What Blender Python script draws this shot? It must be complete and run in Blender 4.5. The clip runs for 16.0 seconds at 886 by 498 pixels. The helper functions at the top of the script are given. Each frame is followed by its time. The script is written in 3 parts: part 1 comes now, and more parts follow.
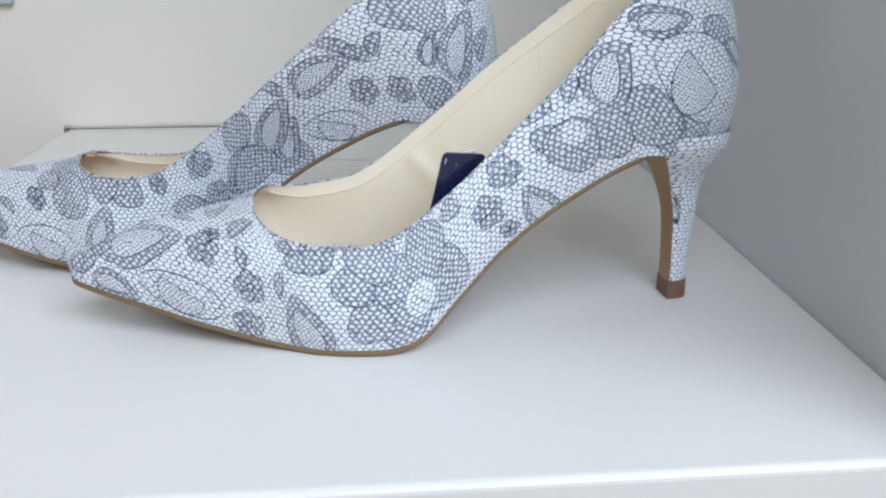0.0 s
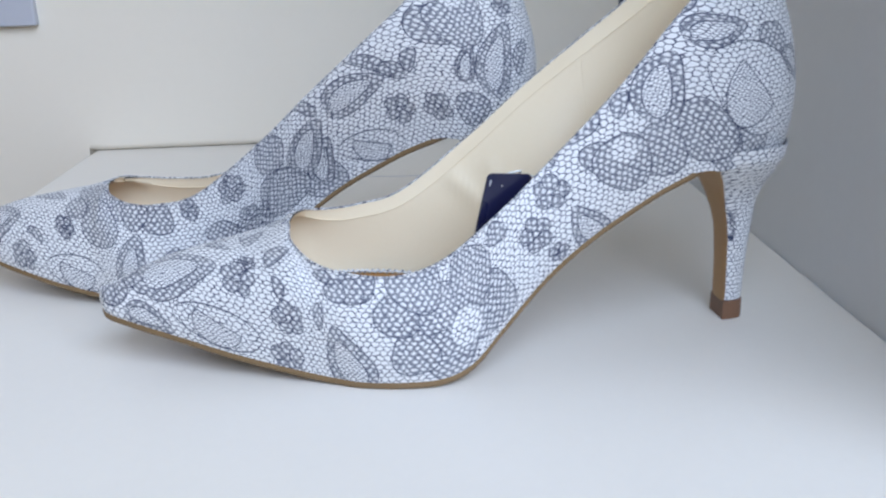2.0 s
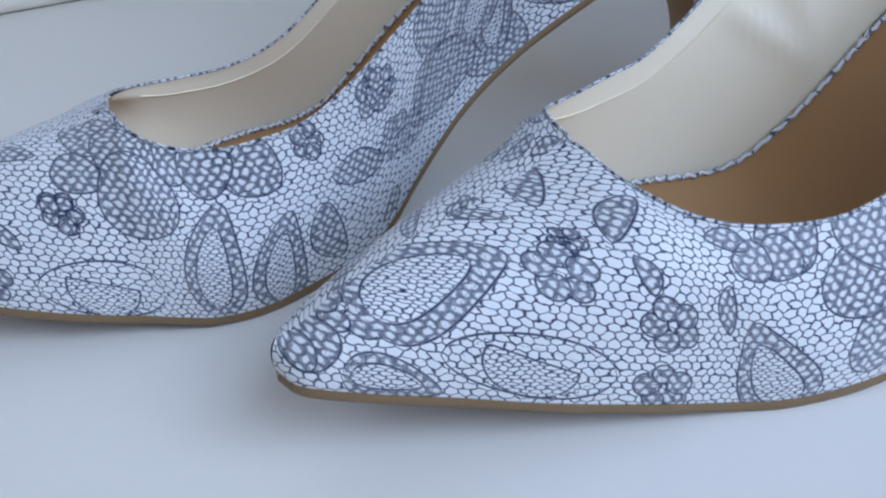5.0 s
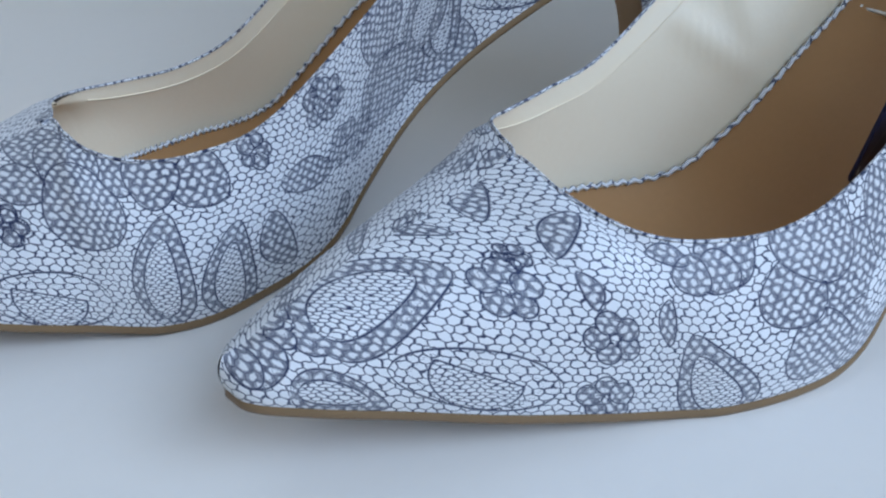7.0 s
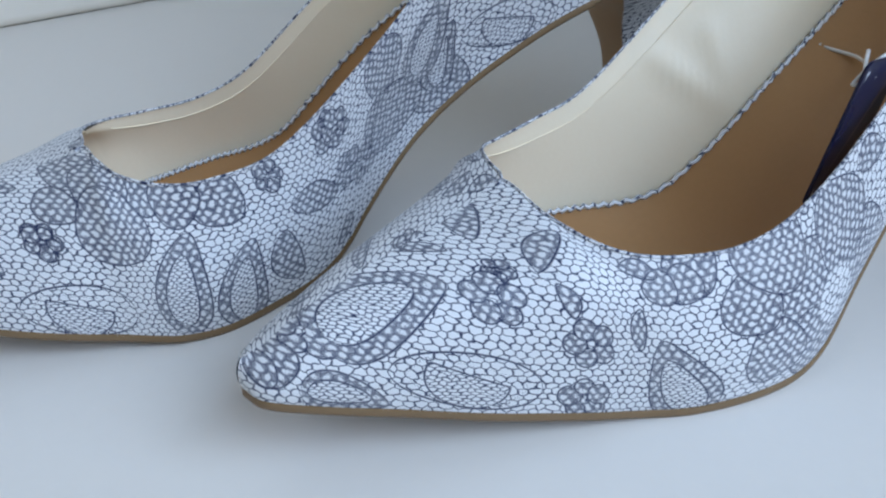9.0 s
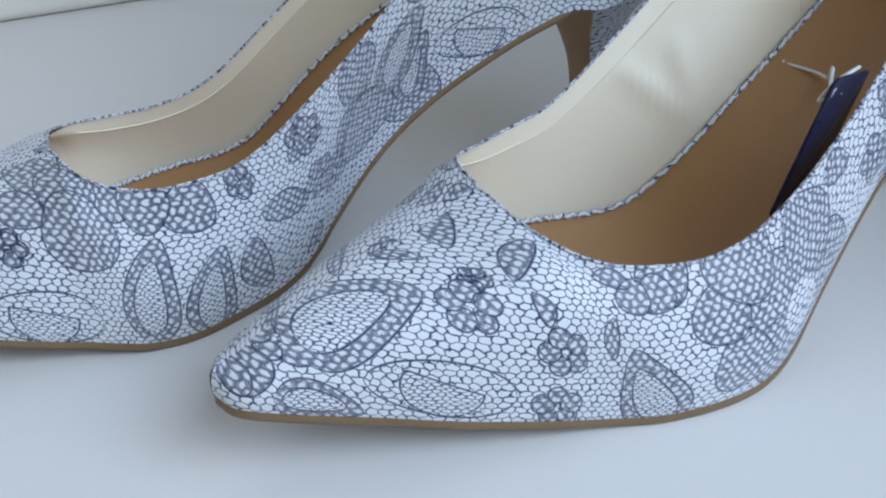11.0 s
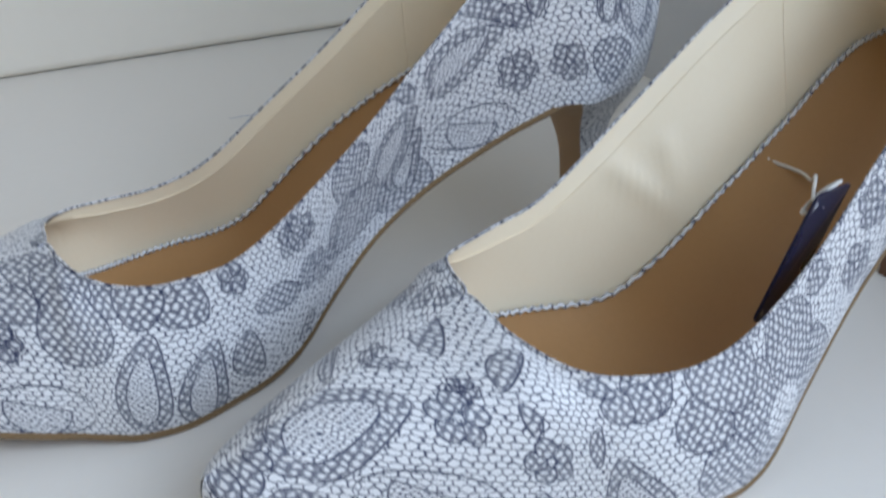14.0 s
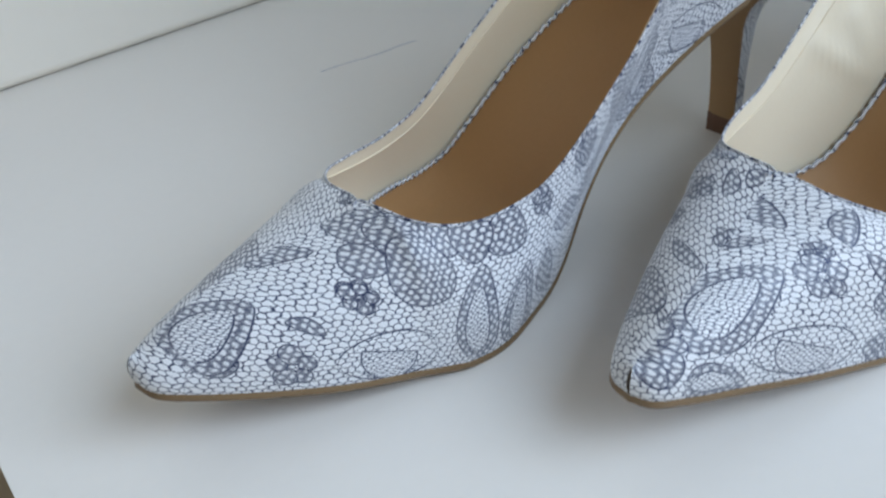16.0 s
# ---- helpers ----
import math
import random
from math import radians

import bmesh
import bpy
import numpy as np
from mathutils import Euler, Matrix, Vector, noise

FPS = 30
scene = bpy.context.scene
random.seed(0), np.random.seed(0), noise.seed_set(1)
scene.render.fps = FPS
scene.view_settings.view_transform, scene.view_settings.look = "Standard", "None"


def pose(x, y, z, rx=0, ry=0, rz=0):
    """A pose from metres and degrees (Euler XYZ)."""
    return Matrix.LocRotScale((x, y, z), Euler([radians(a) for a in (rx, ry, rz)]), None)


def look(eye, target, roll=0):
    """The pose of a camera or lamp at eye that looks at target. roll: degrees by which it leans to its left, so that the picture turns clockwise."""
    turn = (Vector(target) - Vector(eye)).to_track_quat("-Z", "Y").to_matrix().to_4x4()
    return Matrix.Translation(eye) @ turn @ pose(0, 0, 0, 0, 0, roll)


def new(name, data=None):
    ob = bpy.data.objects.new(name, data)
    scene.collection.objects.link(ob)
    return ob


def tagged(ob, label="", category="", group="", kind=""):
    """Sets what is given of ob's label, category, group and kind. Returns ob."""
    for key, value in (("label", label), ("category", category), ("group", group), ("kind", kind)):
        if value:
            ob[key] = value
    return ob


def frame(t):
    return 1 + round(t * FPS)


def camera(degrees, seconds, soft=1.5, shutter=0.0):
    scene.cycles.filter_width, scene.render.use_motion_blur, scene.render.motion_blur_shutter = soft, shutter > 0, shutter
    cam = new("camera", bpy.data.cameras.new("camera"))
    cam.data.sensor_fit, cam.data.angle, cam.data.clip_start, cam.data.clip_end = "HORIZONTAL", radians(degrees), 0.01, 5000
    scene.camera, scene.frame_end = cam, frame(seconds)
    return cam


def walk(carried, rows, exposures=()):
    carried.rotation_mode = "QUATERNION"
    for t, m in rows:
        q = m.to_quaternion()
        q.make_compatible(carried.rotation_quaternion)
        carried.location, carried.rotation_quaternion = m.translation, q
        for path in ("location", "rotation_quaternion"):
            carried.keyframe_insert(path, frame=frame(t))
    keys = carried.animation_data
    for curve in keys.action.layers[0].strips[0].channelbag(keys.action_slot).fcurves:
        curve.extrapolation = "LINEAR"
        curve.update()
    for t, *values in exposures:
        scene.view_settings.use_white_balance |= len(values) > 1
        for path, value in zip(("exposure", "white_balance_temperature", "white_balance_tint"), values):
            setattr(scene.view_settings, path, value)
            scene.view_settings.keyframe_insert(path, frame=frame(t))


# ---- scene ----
cam = camera(49.79, 16.0, soft=2.2, shutter=0.4)
PATH = [
    (0, (-0.1653, -0.6145, 0.1346), (-0.0734, 0.3220, -0.2038), 0.20),
    (0.5, (-0.1628, -0.6178, 0.1364), (-0.0720, 0.3238, -0.1880), 0.22),
    (1, (-0.1613, -0.6127, 0.1345), (-0.0788, 0.3308, -0.1865), -0.51),
    (1.5, (-0.1617, -0.6070, 0.1361), (-0.0854, 0.3349, -0.1910), -1.30),
    (2, (-0.1707, -0.5987, 0.1356), (-0.1022, 0.3420, -0.1968), -1.47),
    (2.5, (-0.1829, -0.5898, 0.1381), (-0.1173, 0.3495, -0.1984), -1.53),
    (3, (-0.1985, -0.5754, 0.1393), (-0.1309, 0.3625, -0.2011), -1.37),
    (3.5, (-0.2318, -0.5259, 0.1421), (-0.1254, 0.3928, -0.2381), -2.35),
    (4, (-0.2637, -0.4813, 0.1278), (-0.0640, 0.4169, -0.2637), -3.26),
    (4.5, (-0.2773, -0.4471, 0.1220), (-0.0068, 0.3971, -0.3407), -4.46),
    (5, (-0.2787, -0.4326, 0.1176), (0.0380, 0.3528, -0.4141), -4.49),
    (7.5, (-0.2747, -0.4317, 0.1258), (0.0724, 0.3231, -0.4307), -3.26),
    (8, (-0.2757, -0.4344, 0.1271), (0.0728, 0.3230, -0.4250), -3.18),
    (8.5, (-0.2790, -0.4403, 0.1300), (0.0730, 0.3200, -0.4159), -3.17),
    (9, (-0.2813, -0.4473, 0.1335), (0.0719, 0.3190, -0.4032), -3.18),
    (9.5, (-0.2822, -0.4480, 0.1339), (0.0753, 0.3153, -0.4042), -2.99),
    (12, (-0.2892, -0.4438, 0.1328), (0.1331, 0.2994, -0.3862), 0.09),
    (12.5, (-0.2902, -0.4436, 0.1340), (0.1258, 0.3063, -0.3803), 0.00),
    (13, (-0.2902, -0.4433, 0.1346), (0.1300, 0.3062, -0.3769), 0.33),
    (13.5, (-0.2903, -0.4431, 0.1362), (0.1315, 0.3082, -0.3715), 0.40),
    (14, (-0.2829, -0.4409, 0.1492), (0.1336, 0.3138, -0.3577), 0.28),
    (14.5, (-0.2879, -0.4295, 0.1742), (0.1470, 0.3247, -0.3177), 1.60),
    (15, (-0.2964, -0.4275, 0.1744), (0.1155, 0.3513, -0.2986), 0.89),
    (15.5, (-0.3448, -0.4135, 0.1538), (0.1068, 0.3204, -0.3535), -4.56),
    (16, (-0.3733, -0.3984, 0.1577), (0.1295, 0.2511, -0.4127), -5.47),
]
walk(cam, [(t, look(eye, target, roll)) for t, eye, target, roll in PATH],
     exposures=[(0, -0.1, 6650, 16), (2.5, -0.16, 6350, 19), (3.5, -0.26, 6150, 18), (5, -0.47, 5750, 18.5), (7.5, -0.47, 5850, 14.5), (9.5, -0.4, 5950, 14.5), (13.5, -0.38, 6150, 14.5), (14.5, -0.36, 6900, 17.5), (16, -0.28, 6400, 14)])

# ---- light ----
world = bpy.data.worlds.new("daylight")
scene.world = world
world.use_nodes = True
wn = world.node_tree.nodes
sky = wn.new("ShaderNodeTexSky")
sky.sky_type, sky.sun_disc = "NISHITA", False
sky.sun_elevation, sky.sun_rotation = radians(38), radians(150)
world.node_tree.links.new(sky.outputs[0], wn["Background"].inputs[0])
wn["Background"].inputs[1].default_value = 0.12


def window_lamp(name, x, y, z, target, w, h, watts, colour):
    lamp = bpy.data.lights.new(name, "AREA")
    lamp.shape, lamp.size, lamp.size_y, lamp.energy, lamp.color = "RECTANGLE", w, h, watts, colour
    ob = new(name, lamp)
    ob.matrix_world = look((x, y, z), target)
    return ob


# sky light entering by the window in the wall behind the camera
window_lamp("window_light", 0.30, -1.36, 1.05, (-0.05, -0.2, 0.0), 1.5, 1.25, 38, (0.58, 0.785, 1.0))


# ---- materials ----
def material(name):
    m = bpy.data.materials.new(name)
    m.use_nodes = True
    return m, m.node_tree.nodes, m.node_tree.links, m.node_tree.nodes["Principled BSDF"]


def node(nodes, kind, **values):
    n = nodes.new(kind)
    for key, value in values.items():
        if key in n.inputs:
            n.inputs[key].default_value = value
    return n


def math_node(nodes, links, op, a, b=None, c=None, clamp=False):
    n = nodes.new("ShaderNodeMath")
    n.operation, n.use_clamp = op, clamp
    for i, v in enumerate((a, b, c)):
        if v is None:
            continue
        if isinstance(v, (int, float)):
            n.inputs[i].default_value = v
        else:
            links.new(v, n.inputs[i])
    return n.outputs[0]


def mix_colour(nodes, links, fac, a, b):
    n = nodes.new("ShaderNodeMix")
    n.data_type = "RGBA"
    for socket, v in ((n.inputs[0], fac), (n.inputs[6], a), (n.inputs[7], b)):
        if isinstance(v, (int, float)):
            socket.default_value = v
        elif isinstance(v, tuple):
            socket.default_value = (*v, 1)
        else:
            links.new(v, socket)
    return n.outputs[2]


def surface(name, dark, light, rough=0.5, grain=400.0, patch=12.0, bump=0.15, depth=0.0004, spec=0.5, sheen=0.0):
    """A plain surface with grain and larger blotches, both in object space."""
    m, nodes, links, bsdf = material(name)
    co = nodes.new("ShaderNodeTexCoord").outputs["Object"]
    fine = node(nodes, "ShaderNodeTexNoise", Scale=grain, Detail=4.0)
    broad = node(nodes, "ShaderNodeTexNoise", Scale=patch, Detail=3.0)
    links.new(co, fine.inputs["Vector"])
    links.new(co, broad.inputs["Vector"])
    f = math_node(nodes, links, "MULTIPLY_ADD", fine.outputs[0], 0.35, 0.0)
    f = math_node(nodes, links, "MULTIPLY_ADD", broad.outputs[0], 0.65, f, clamp=True)
    links.new(mix_colour(nodes, links, f, dark, light), bsdf.inputs["Base Color"])
    r = math_node(nodes, links, "MULTIPLY_ADD", broad.outputs[0], 0.18, rough - 0.09)
    links.new(r, bsdf.inputs["Roughness"])
    b = node(nodes, "ShaderNodeBump", Strength=bump, Distance=depth)
    links.new(fine.outputs[0], b.inputs["Height"])
    links.new(b.outputs[0], bsdf.inputs["Normal"])
    bsdf.inputs["Specular IOR Level"].default_value = spec
    bsdf.inputs["Sheen Weight"].default_value = sheen
    return m


def lace_material():
    """White satin printed with a dark net: brick-like meshes, filled motifs and drawn outlines (distances kept on the mesh, in mm)."""
    m, nodes, links, bsdf = material("lace_print")
    uv = nodes.new("ShaderNodeUVMap")
    uv.uv_map = "cloth"
    mm = node(nodes, "ShaderNodeTexNoise", Scale=0.33, Detail=2.0)
    links.new(uv.outputs[0], mm.inputs["Vector"])
    wob = nodes.new("ShaderNodeVectorMath")
    wob.operation = "MULTIPLY_ADD"
    links.new(mm.outputs["Color"], wob.inputs[0])
    wob.inputs[1].default_value = (2.7, 2.1, 0)
    links.new(uv.outputs[0], wob.inputs[2])
    sep = nodes.new("ShaderNodeSeparateXYZ")
    links.new(wob.outputs[0], sep.inputs[0])

    def attr(name):
        a = nodes.new("ShaderNodeAttribute")
        a.attribute_name = name
        return a.outputs["Fac"]

    def M(op, a, b=None, c=None, clamp=False):
        return math_node(nodes, links, op, a, b, c, clamp)

    def node_noise(scale):
        t = node(nodes, "ShaderNodeTexNoise", Scale=scale, Detail=2.0)
        links.new(uv.outputs[0], t.inputs["Vector"])
        return t.outputs[0]

    def net(w, h):
        """Distance, in mm, to the nearest thread of a net of hexagon-like meshes w x h mm."""
        x, y = M("DIVIDE", sep.outputs[0], w), M("DIVIDE", sep.outputs[1], h)
        dist = []
        for off in (0.0, 0.5):
            fx = M("SUBTRACT", M("FRACT", M("ADD", x, off)), 0.5)
            fy = M("SUBTRACT", M("FRACT", M("MULTIPLY_ADD", y, 0.5, off)), 0.5)
            ax, ay = M("ABSOLUTE", fx), M("ABSOLUTE", fy)
            # hexagon norm of the mesh centred here
            d = M("MAXIMUM", M("MULTIPLY", ax, 2.0), M("MULTIPLY_ADD", ay, 3.0, ax))
            dist.append(d)
        return M("MULTIPLY", M("SUBTRACT", 1.0, M("MINIMUM", dist[0], dist[1])), 0.67 * h)

    def dots(w, h):
        """Distance, in mm, to the middle of the nearest mesh."""
        x, y = M("DIVIDE", sep.outputs[0], w), M("DIVIDE", sep.outputs[1], h)
        far = []
        for off in (0.0, 0.5):
            fx = M("MULTIPLY", M("SUBTRACT", M("FRACT", M("ADD", x, off)), 0.5), w)
            fy = M("MULTIPLY", M("SUBTRACT", M("FRACT", M("MULTIPLY_ADD", y, 0.5, off)), 0.5), 2.1 * h)
            far.append(M("SQRT", M("ADD", M("MULTIPLY", fx, fx), M("MULTIPLY", fy, fy))))
        return M("MINIMUM", far[0], far[1])

    fill, fine, line, stem = attr("motif_fill"), attr("motif_fine"), attr("motif_line"), attr("motif_stem")
    wide, close = net(2.3, 1.45), net(1.8, 0.78)
    dense = M("SMOOTH_MIN", 1.0, M("MULTIPLY_ADD", fill, -2.5, 0.5, clamp=True), 0.1)
    rough_n = node(nodes, "ShaderNodeTexNoise", Scale=1.1, Detail=2.0)
    links.new(uv.outputs[0], rough_n.inputs["Vector"])
    half = M("MULTIPLY_ADD", rough_n.outputs[0], 0.22, 0.03)

    def thread(d, w, soft=0.07):
        return M("DIVIDE", M("SUBTRACT", M("ADD", w, soft), d), 2 * soft, clamp=True)

    inside_fine = M("MULTIPLY_ADD", fine, -3.0, 0.5, clamp=True)
    ink_wide, ink_fine = thread(wide, half), thread(close, 0.10)
    n_mix = nodes.new("ShaderNodeMix")
    links.new(inside_fine, n_mix.inputs[0])
    links.new(ink_wide, n_mix.inputs[2])
    links.new(ink_fine, n_mix.inputs[3])
    ink = n_mix.outputs[0]
    # dotted areas: small uneven white rounds left open in a grey ground
    round_ = M("MULTIPLY_ADD", rough_n.outputs[0], 0.95, 0.12)
    ground = M("DIVIDE", M("SUBTRACT", dots(2.3, 1.45), M("SUBTRACT", round_, 0.12)), 0.24, clamp=True)
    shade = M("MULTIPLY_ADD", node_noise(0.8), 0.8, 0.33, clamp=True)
    ink = M("MAXIMUM", M("MULTIPLY", ink, M("SUBTRACT", 1.0, M("MULTIPLY", dense, 0.1))), M("MULTIPLY", M("MULTIPLY", ground, dense), shade))
    ink = M("MAXIMUM", M("MULTIPLY", ink, 0.95), M("MULTIPLY", thread(M("ABSOLUTE", line), 0.19, 0.11), M("MULTIPLY_ADD", node_noise(0.5), 0.8, 0.6, clamp=True)))
    ink = M("MAXIMUM", ink, thread(M("ABSOLUTE", stem), 0.15, 0.11))
    wash = M("MULTIPLY", dense, 0.08)
    ink = M("MAXIMUM", ink, wash)
    fade = node(nodes, "ShaderNodeTexNoise", Scale=0.09, Detail=2.0)
    links.new(uv.outputs[0], fade.inputs["Vector"])
    ink = M("MULTIPLY", ink, M("MULTIPLY_ADD", fade.outputs[0], 0.3, 0.88), clamp=True)
    cloth = mix_colour(nodes, links, fade.outputs[0], (0.74, 0.74, 0.75), (0.85, 0.85, 0.86))
    links.new(mix_colour(nodes, links, ink, cloth, (0.014, 0.025, 0.074)), bsdf.inputs["Base Color"])
    # glittering threads
    spark = node(nodes, "ShaderNodeTexVoronoi", Scale=2.6)
    links.new(uv.outputs[0], spark.inputs["Vector"])
    glint = M("GREATER_THAN", spark.outputs["Color"], 0.80)
    links.new(M("MULTIPLY", M("MULTIPLY", ink, glint), 0.55), bsdf.inputs["Metallic"])
    links.new(M("MULTIPLY_ADD", ink, -0.08, 0.43), bsdf.inputs["Roughness"])
    weave = node(nodes, "ShaderNodeTexNoise", Scale=3.2, Detail=3.0)
    links.new(uv.outputs[0], weave.inputs["Vector"])
    height = M("MULTIPLY_ADD", weave.outputs[0], 0.5, ink)
    b = node(nodes, "ShaderNodeBump", Strength=0.35, Distance=0.00025)
    links.new(height, b.inputs["Height"])
    links.new(b.outputs[0], bsdf.inputs["Normal"])
    bsdf.inputs["Sheen Weight"].default_value = 0.15
    bsdf.inputs["Specular IOR Level"].default_value = 0.45
    return m


LACE = lace_material()
LINING = surface("cream_lining", (0.90, 0.75, 0.53), (0.95, 0.84, 0.64), 0.42, 900, 25, 0.12, 0.0003)
INSOLE = surface("tan_insole", (0.36, 0.185, 0.07), (0.46, 0.25, 0.10), 0.45, 700, 30, 0.12, 0.0003)
SOLE = surface("tan_sole_edge", (0.173, 0.104, 0.047), (0.238, 0.151, 0.072), 0.5, 900, 60, 0.1, 0.0002)
BREAST = surface("tan_heel_breast", (0.40, 0.22, 0.09), (0.50, 0.30, 0.13), 0.45, 900, 60, 0.1, 0.0002)
TOP_PIECE = surface("brown_rubber", (0.16, 0.075, 0.04), (0.22, 0.11, 0.06), 0.5, 900, 60, 0.2, 0.0002)
NAVY = surface("navy_card", (0.006, 0.008, 0.035), (0.014, 0.016, 0.06), 0.28, 500, 40, 0.05, 0.0002)
PALE_EDGE = surface("pale_card_edge", (0.45, 0.45, 0.48), (0.6, 0.6, 0.62), 0.5)
STRING = surface("white_string", (0.72, 0.70, 0.66), (0.82, 0.80, 0.76), 0.4, 2000, 200)
PRINT = surface("dark_print", (0.05, 0.035, 0.03), (0.08, 0.05, 0.04), 0.6, 2000, 300)
SHELF = surface("white_lacquer", (0.78, 0.73, 0.66), (0.84, 0.79, 0.72), 0.33, 260, 9, 0.05, 0.0003)
WALL = surface("white_painted_panel", (0.80, 0.73, 0.62), (0.85, 0.78, 0.67), 0.5, 220, 7, 0.12, 0.0004)
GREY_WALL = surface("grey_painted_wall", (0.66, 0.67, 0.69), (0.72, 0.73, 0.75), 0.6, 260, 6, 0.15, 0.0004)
# cream chosen so the unseen room surfaces bounce warm light
ROOM = surface("warm_bounce_paint", (0.80, 0.65, 0.45), (0.86, 0.71, 0.51), 0.8, 60, 3, 0.1, 0.001)
# invented brown, there to tint the light coming up off the floor
FLOOR = surface("warm_bounce_floor", (0.34, 0.24, 0.14), (0.42, 0.30, 0.19), 0.7, 300, 8, 0.5, 0.002)
PLATE = surface("pale_grey_plate", (0.46, 0.47, 0.52), (0.52, 0.53, 0.58), 0.45, 300, 20, 0.05, 0.0002)
# near-black colour standing in for the shade in the wall gap
GAP_SHADE = surface("gap_shade", (0.06, 0.06, 0.09), (0.09, 0.09, 0.12), 0.8)


# ---- mesh helpers ----
def link_mesh(name, verts, faces, mat, parent=None, label="", smooth=True):
    me = bpy.data.meshes.new(name)
    me.from_pydata([tuple(v) for v in verts], [], faces)
    me.materials.append(mat)
    if smooth:
        me.polygons.foreach_set("use_smooth", [True] * len(me.polygons))
    me.update()
    ob = new(name, me)
    if parent:
        ob.parent = parent
    if label:
        tagged(ob, label)
    return ob


def part(name, bm, mat, parent=None, label="", smooth=False):
    me = bpy.data.meshes.new(name)
    bmesh.ops.recalc_face_normals(bm, faces=bm.faces)
    bm.to_mesh(me)
    bm.free()
    me.materials.append(mat)
    if smooth:
        me.polygons.foreach_set("use_smooth", [True] * len(me.polygons))
    ob = new(name, me)
    if parent:
        ob.parent = parent
    if label:
        tagged(ob, label)
    return ob


def box_bm(x0, x1, y0, y1, z0, z1, bevel=0.0, segments=3, axis_edges=None):
    bm = bmesh.new()
    bmesh.ops.create_cube(bm, size=1, matrix=Matrix.LocRotScale(((x0 + x1) / 2, (y0 + y1) / 2, (z0 + z1) / 2), None, (x1 - x0, y1 - y0, z1 - z0)))
    if bevel:
        edges = [e for e in bm.edges if axis_edges is None or axis_edges(e)]
        bmesh.ops.bevel(bm, geom=edges, offset=bevel, segments=segments, affect="EDGES", profile=0.5)
    return bm


def prism_bm(outline, z0, z1, bevel=0.0):
    bm = bmesh.new()
    low = [bm.verts.new((x, y, z0)) for x, y in outline]
    high = [bm.verts.new((x, y, z1)) for x, y in outline]
    bm.faces.new(low[::-1])
    top = bm.faces.new(high)
    n = len(outline)
    for i in range(n):
        bm.faces.new((low[i], low[(i + 1) % n], high[(i + 1) % n], high[i]))
    if bevel:
        bmesh.ops.bevel(bm, geom=list(top.edges), offset=bevel, segments=4, affect="EDGES", profile=0.5)
    return bm


def grid_faces(rows, cols, close=False):
    """Faces of a grid of vertices kept row by row."""
    last = rows if close else rows - 1
    return [(i * cols + j, ((i + 1) % rows) * cols + j, ((i + 1) % rows) * cols + j + 1, i * cols + j + 1) for i in range(last) for j in range(cols - 1)]


def spline(rows, count):
    """Catmull-Rom through the rows, count samples."""
    p = np.array(rows, float)
    p = np.vstack([2 * p[0] - p[1], p, 2 * p[-1] - p[-2]])
    out = []
    for s in np.linspace(0, len(rows) - 1, count):
        i = min(int(s), len(rows) - 2)
        f = s - i
        a, b, c, d = p[i:i + 4]
        out.append(0.5 * (2 * b + (c - a) * f + (2 * a - 5 * b + 4 * c - d) * f * f + (3 * b - a - 3 * c + d) * f ** 3))
    return np.array(out)


def tube(name, path, radius, mat, parent=None, label="", sides=8, taper=None, flat=1.0):
    path = np.array(path, float)
    verts, faces = [], []
    tang = np.gradient(path, axis=0)
    for i, (p, t) in enumerate(zip(path, tang)):
        t = t / (np.linalg.norm(t) + 1e-12)
        a = np.cross(t, (0, 0, 1.0))
        a /= np.linalg.norm(a) + 1e-12
        b = np.cross(a, t)
        r = radius * (taper[i] if taper is not None else 1)
        for k in range(sides):
            w = 2 * math.pi * k / sides
            verts.append(p + r * (math.cos(w) * a * flat + math.sin(w) * b))
    n = len(path)
    for i in range(n - 1):
        for k in range(sides):
            k2 = (k + 1) % sides
            faces.append((i * sides + k, i * sides + k2, (i + 1) * sides + k2, (i + 1) * sides + k))
    faces.append(tuple(range(sides))[::-1])
    faces.append(tuple((n - 1) * sides + k for k in range(sides)))
    return link_mesh(name, verts, faces, mat, parent, label)


# ---- setting ----
RIGHT = -0.0055       # face of the grey wall
SHELF_FRONT = -0.4135
outline = [(-0.344, 0.0055), (-0.3616, -0.218), (-0.377, SHELF_FRONT), (RIGHT, SHELF_FRONT), (RIGHT, 0.0055)]
tagged(part("shelf", prism_bm(outline, -0.032, 0.0, 0.0025), SHELF, smooth=False),
       "white lacquered shelf board with a softly rounded edge", "shelf", kind="structure")
tagged(part("shelf_front_panel", box_bm(-0.37, RIGHT, SHELF_FRONT + 0.006, SHELF_FRONT + 0.024, -0.75, -0.034, 0.001), SHELF),
       "white cupboard front under the shelf board", "cupboard front", kind="structure")
PANEL_END = -0.0140
tagged(part("wall_back", box_bm(-0.3465, PANEL_END, 0.0, 0.03, 0.0, 2.1, 0.005, 8, lambda e: all(v.co.z < 0.01 and v.co.y < 0.01 for v in e.verts) ), WALL),
       "white painted wall panel with a rounded lower edge behind the shoes", "wall", kind="structure")
tagged(part("wall_back_left", box_bm(-2.2, -0.3465, 0.0, 0.03, -0.76, 2.1), WALL), "white painted wall beside the shelf", "wall", kind="structure")
tagged(part("wall_back_low", box_bm(-0.3465, RIGHT, 0.0075, 0.03, -0.76, -0.0002), WALL), "white painted wall below the shelf", "wall", kind="structure")
